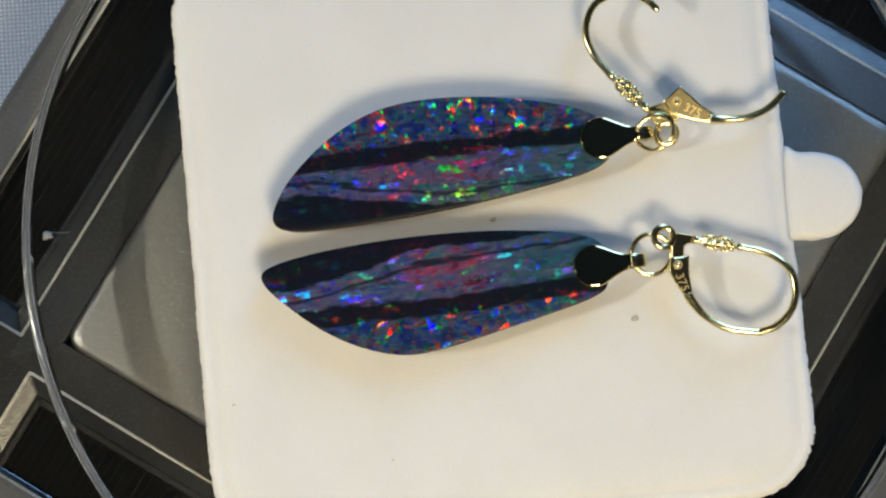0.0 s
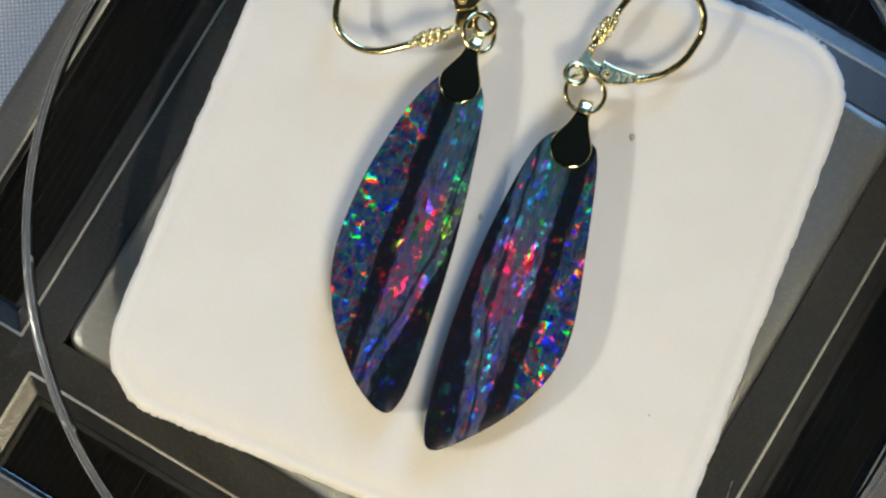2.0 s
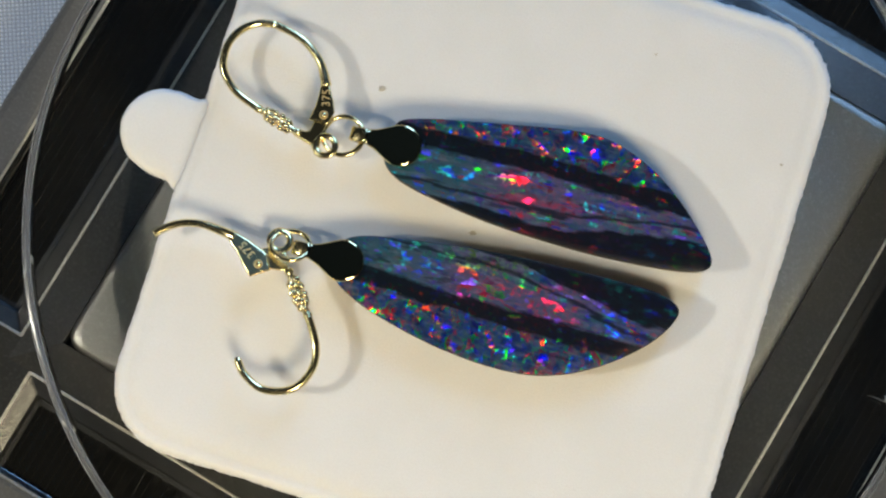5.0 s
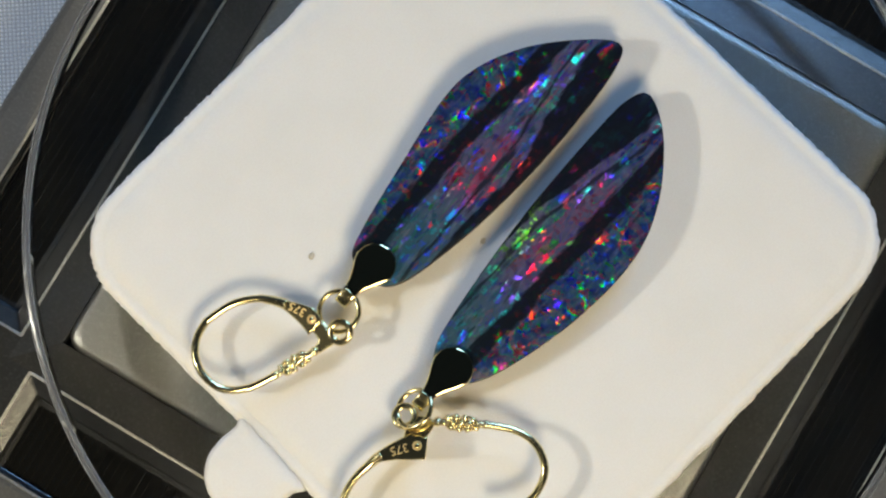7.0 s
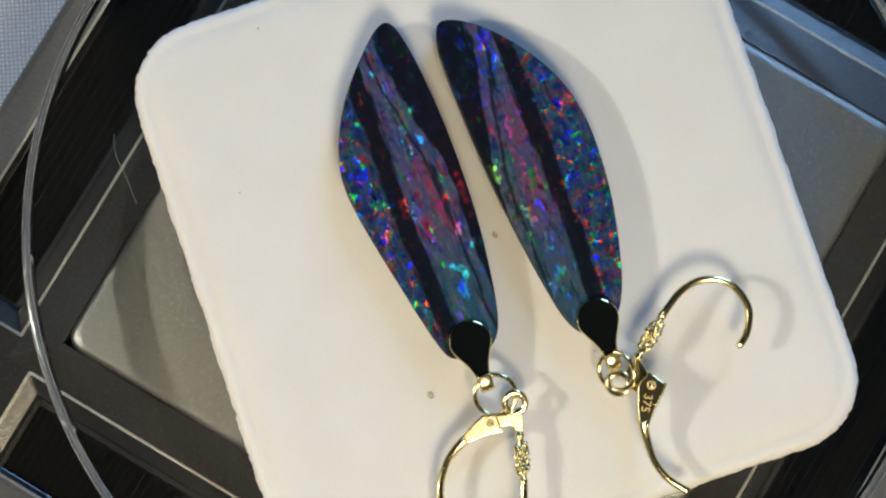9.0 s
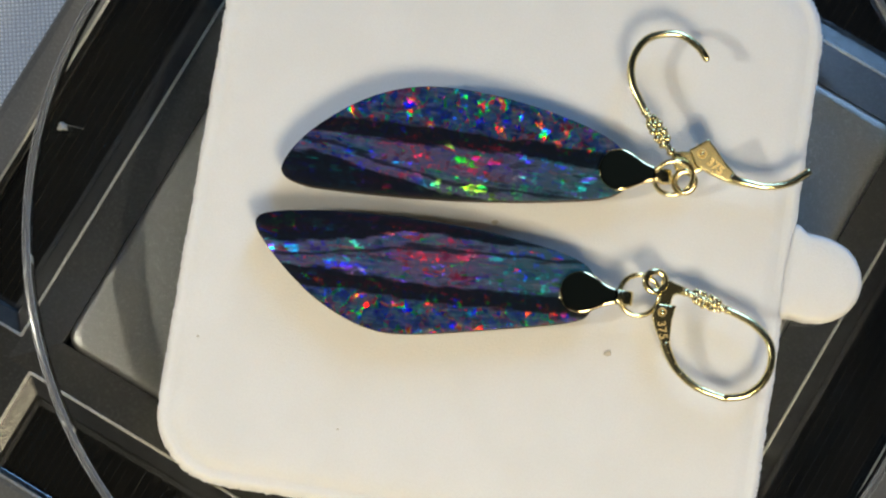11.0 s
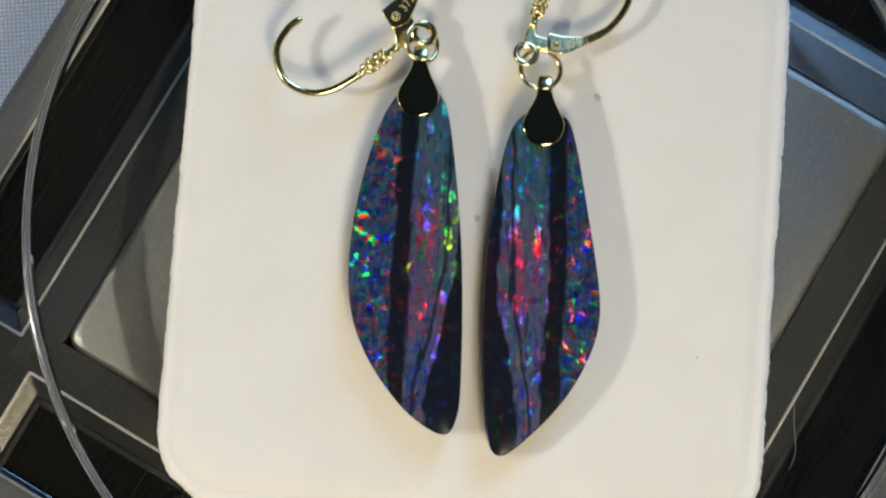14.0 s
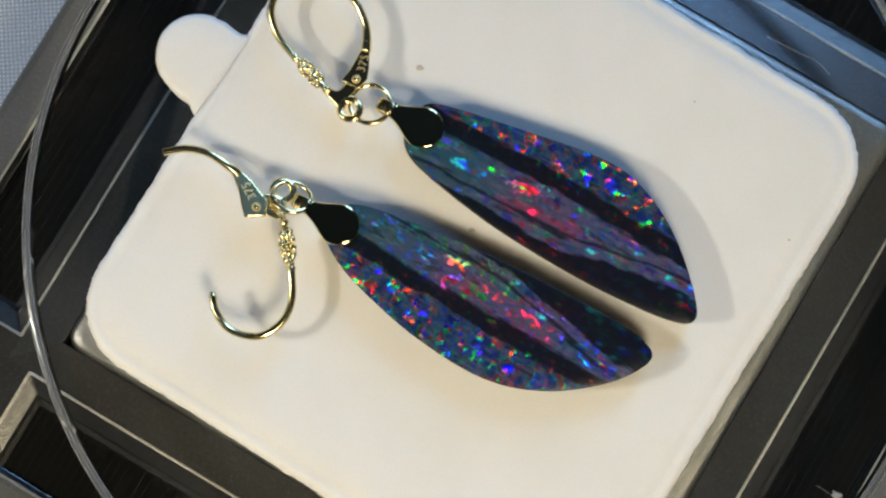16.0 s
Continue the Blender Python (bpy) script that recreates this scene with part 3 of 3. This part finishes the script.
def beads(bm, a, b, seed):
    """The openwork shank: a thin core with paired beads, two oval loops and a collar at each end."""
    rng = random.Random(seed)
    d = (b - a).normalized()
    side = d.cross(Vector((0, 0, 1))).normalized()
    tube(bm, [a.lerp(b, k / 12) for k in range(13)], 0.36, 8)
    for t, r in ((0.03, 0.50), (0.14, 0.40), (0.88, 0.42), (0.97, 0.48)):
        blob(bm, a.lerp(b, t), r, 0.9, seed, 0.1, 2)
    for k in range(4):
        t = 0.26 + 0.165 * k
        w = (0.40, 0.52, 0.52, 0.36)[k]
        for e in (-1, 1):
            blob(bm, a.lerp(b, t + 0.03 * e) + side * e * w + Vector((0, 0, 0.12)), 0.34 + 0.08 * rng.random(), 0.9, seed + k, 0.15, 2)
        blob(bm, a.lerp(b, t + 0.07) + Vector((0, 0, 0.30)), 0.33, 0.9, k, 0.15, 2)
    for t in (0.34, 0.66):
        c = a.lerp(b, t) + Vector((0, 0, 0.1))
        tube(bm, [c + d * 0.75 * math.cos(q) + side * 0.62 * math.sin(q) for q in (2 * math.pi * k / 20 for k in range(20))], 0.17, 6, True)


def lever_back(parent, eye, body, bead_a, bead_b, hook, root, wire_path, rivet, stamp_at, stamp_turn, middle, slope, seed):
    """A lever-back ear wire: cast eye and hinge body, openwork shank, hook wire and a hinged lever with a flat stamped root.
    The body and the root lie in one plane through middle, with the given slope along x and y."""
    def plane(p):
        return middle[2] + slope[0] * (p[0] - middle[0]) + slope[1] * (p[1] - middle[1])

    wire = empty("ear_wire", "", "")
    wire.parent = parent
    tagged(wire, "pale gold lever-back ear wire")
    bm = bmesh.new()
    tube(bm, [Vector((eye[0] + 1.02 * math.cos(q), eye[1] + 1.02 * math.sin(q), 0)) for q in (2 * math.pi * k / 32 for k in range(32))], 0.36, 10, True)
    for v in bm.verts:
        v.co.z = 0.85 * v.co.z + plane(v.co) - 0.25
    part("eye_ring", bm, LEVER_GOLD, wire)
    bm = bmesh.new()
    slab(bm, spline([Vector(p) for p in body], 4), 0.75, lambda p: plane(p) - 0.42)
    part("hinge_body", bm, LEVER_GOLD, wire)
    bm = bmesh.new()
    beads(bm, Vector(bead_a), Vector(bead_b), seed)
    part("beaded_shank", bm, GOLD, wire, "ornate openwork beaded shank")
    bm = bmesh.new()
    tube(bm, spline(hook, 8, False), lambda t: 0.40 if t < 0.97 else 0.28, 12)
    part("hook_wire", bm, GOLD, wire)
    lever = empty("lever", "", "")
    lever.parent = wire
    tagged(lever, "hinged lever with wide flat root")
    # the outline keeps its cut corners: its straight sides are only divided, not smoothed
    pts = [Vector(p) for p in root]
    loop = [p.lerp(pts[(i + 1) % len(pts)], k / 4) for i, p in enumerate(pts) for k in range(4)]
    bm = bmesh.new()
    slab(bm, loop, 0.55, plane)
    part("root_plate", bm, LEVER_GOLD, lever)
    bm = bmesh.new()
    tube(bm, spline([(*p, plane(p) if z is None else z) for *p, z in wire_path], 7, False), lambda t: 0.40 + 0.17 * max(0.0, 1 - t / 0.45), 12)
    part("lever_wire", bm, GOLD, lever)
    bm = bmesh.new()
    at = (*rivet, plane(rivet) + 0.24)
    blob(bm, at, 0.33, 0.7, 1, 0.05, 2)
    part("rivet", bm, GOLD, lever, "domed rivet")
    bm = bmesh.new()
    ring(bm, (at[0], at[1], at[2] + 0.05), 0.40, 0.07, (math.degrees(math.atan(slope[1])), -math.degrees(math.atan(slope[0]))), 6, 20)
    part("rivet_seat", bm, STAMP, lever)
    digits("375", 1.2, stamp_at, stamp_turn, lambda p: plane(p) + 0.29, lever)
    return wire


def earring_a():
    e = empty("earring", "opal drop earring with its gold lever-back swung open", "earring", group="opal earrings")
    opal(e, [(-21.3, 0.9), (-19.4, 5.0), (-14.7, 9.6), (-9.0, 12.3), (-1.0, 13.1), (7.0, 12.4), (11.3, 11.1), (13.1, 9.2), (12.3, 6.6), (8.1, 4.7),
             (-3.3, 1.8), (-14.7, -0.1), (-19.6, -0.4)][::-1], OPAL_A, "striped black opal with blue, red and green flashes")
    bail(e, (9.55, 8.55), (15.55, 9.25), 2.15, 0.78)
    bm = bmesh.new()
    ring(bm, (17.2, 9.4, 2.8), 1.95, 0.27, (35, 12))
    part("jump_ring", bm, GOLD, e)
    lever_back(e, (18.4, 9.35), [(16.5, 11.7), (16.7, 11.0), (17.5, 10.1), (18.9, 10.2), (20.2, 11.4), (19.0, 12.4), (17.3, 12.2)], (16.4, 11.8, 3.0), (12.7, 15.3, 3.2),
               [(12.8, 15.2, 3.2), (10.9, 17.6, 3.1), (10.3, 20.0, 3.1), (11.3, 22.5, 3.1), (14.0, 23.7, 3.0), (16.4, 23.0, 2.9), (17.7, 21.8, 2.8)],
               [(19.6, 13.95), (18.0, 12.5), (19.0, 11.05), (21.2, 10.5), (23.3, 10.2), (23.45, 11.1), (21.8, 12.15), (20.6, 13.2)],
               [(22.6, 10.8, None), (24.2, 10.75, 2.55), (26.6, 10.95, 2.55), (28.7, 11.9, 2.4), (30.4, 13.6, 2.2)],
               (19.35, 12.4), (20.95, 11.5), -25, (20.0, 12.0, 3.15), (0.0, 0.26), 5)
    return e


def earring_b():
    e = empty("earring", "opal drop earring with its gold lever-back closed", "earring", group="opal earrings")
    opal(e, [(-22.4, -5.4), (-20.3, -3.6), (-12.4, -1.8), (-3.3, -0.7), (4.0, -0.5), (10.0, -1.0), (12.3, -2.8), (12.4, -5.6), (10.6, -7.3), (2.4, -10.2),
             (-5.0, -12.5), (-9.5, -12.8), (-14.6, -11.3), (-19.2, -8.5)][::-1], OPAL_B, "striped black opal with pink, orange and blue flashes")
    bail(e, (8.75, -4.4), (14.75, -3.62), 2.15, 0.78)
    bm = bmesh.new()
    ring(bm, (16.7, -2.9, 2.5), 2.05, 0.27, (8, 8))
    part("jump_ring", bm, GOLD, e)
    lever_back(e, (17.95, -1.2), [(18.5, -0.7), (18.7, -2.0), (18.8, -4.0), (20.0, -3.9), (20.1, -2.1), (21.1, -1.75), (21.1, -1.05), (20.0, -0.8)], (21.0, -1.4, 2.35), (25.8, -2.15, 2.3),
               [(25.6, -2.1, 2.3), (28.5, -2.85, 2.4), (30.5, -4.4, 2.6), (31.1, -6.6, 2.7), (30.6, -8.6, 2.6), (29.2, -10.1, 2.4), (27.2, -10.8, 2.3)],
               [(20.55, -3.0), (18.55, -3.3), (18.4, -4.7), (18.95, -5.7), (20.2, -7.4), (21.0, -7.3), (20.7, -6.0), (20.5, -4.5)],
               [(20.3, -6.9, None), (21.2, -8.2, 2.3), (22.3, -9.3, 2.35), (24.5, -10.4, 2.35), (27.6, -10.75, 2.2)],
               (19.3, -4.0), (19.75, -5.75), -68, (19.6, -4.6, 2.6), (-0.21, 0.05), 8)
    return e


def lint_tuft():
    bm = bmesh.new()
    z = (Z_DISC - Z_PAD) * 1000
    blob(bm, (-45.2, -0.2, z + 0.42), 0.42, 0.55, 3, 0.9, 3)
    tuft = empty("lint", "small pale tuft of lint lying on the clear disc", "lint")
    part("tuft", bm, LINT, tuft)
    for k in range(1, 2):
        bm = bmesh.new()
        a = Vector((-44.8, 0.1, z + 0.3))
        tube(bm, spline([a, a + Vector((0.8 + 0.3 * k, 0.5 - 0.5 * k, 0.1)), a + Vector((1.5, 0.9 - 0.9 * k, 0)), a + Vector((2.2 - 0.4 * k, 0.8 - 0.7 * k, -0.1))], 5, False), 0.02, 5)
        part("fibre", bm, LINT, tuft)
    return tuft


def hair():
    bm = bmesh.new()
    z = (Z_DISC - Z_PAD) * 1000 + 0.05
    tube(bm, spline([(-18.9, -35.1, z), (-16.8, -35.4, z), (-14.4, -34.9, z), (-11.2, -34.4, z)], 6, False), 0.022, 5)
    return tagged(part("hair", bm, LINT), "fine pale hair lying flat on the clear disc", "hair")


def pad_speck(at, sx, sy, turn, seed):
    bm = bmesh.new()
    blob(bm, (0, 0, 0), 1.0, 0.5, seed, 0.8, 3)
    for v in bm.verts:
        v.co = Matrix.Rotation(radians(turn), 3, "Z") @ Vector((v.co.x * sx, v.co.y * sy, v.co.z * 0.06)) + Vector((*at, 0.03))
    return tagged(part("speck", bm, SPECK), "tiny brown speck of dirt on the white pad", "speck", group="specks on the pad")


room()
table_cloth()
TABLE, DISC = turntable()
PAD = flock_pad()
EAR_A, EAR_B = earring_a(), earring_b()
LINT_TUFT, HAIR = lint_tuft(), hair()
SPECKS = [pad_speck((15.2, -9.2), 0.34, 0.22, 40, 1), pad_speck((0.9, 0.9), 0.30, 0.18, 20, 2),
          pad_speck((-25.4, -17.8), 0.12, 0.10, 0, 3), pad_speck((-9.3, -23.4), 0.11, 0.08, 60, 4)]


# the motor does not run quite evenly: degrees ahead of (+) or behind its steady turn, every half second
SLIP = [0.2, -0.3, 0.2, -0.5, 0.1, -0.3, 0.1, -0.6, 0.1, 0, 0, 0, 0, 0, 0.3, -0.1, 0, -0.3, 0.5, 0, 0, 0, 0, 0, 0.4, -0.1, 0.1, 0, 0.4, -0.2, 0.2, -0.6, 0.1]


def motions():
    turns = [(0.5 * k, SPIN * 0.5 * k + slip) for k, slip in enumerate(SLIP)]
    for ob in (PAD, EAR_A, EAR_B, LINT_TUFT, HAIR, *SPECKS):
        walk(ob, [(t, pose(0, 0, Z_PAD, 0, 0, a)) for t, a in turns])
    home = TABLE.matrix_world.inverted()
    walk(DISC, [(t, home @ pose(*BASE_AT, 0, 0, 0, a)) for t, a in turns])


motions()
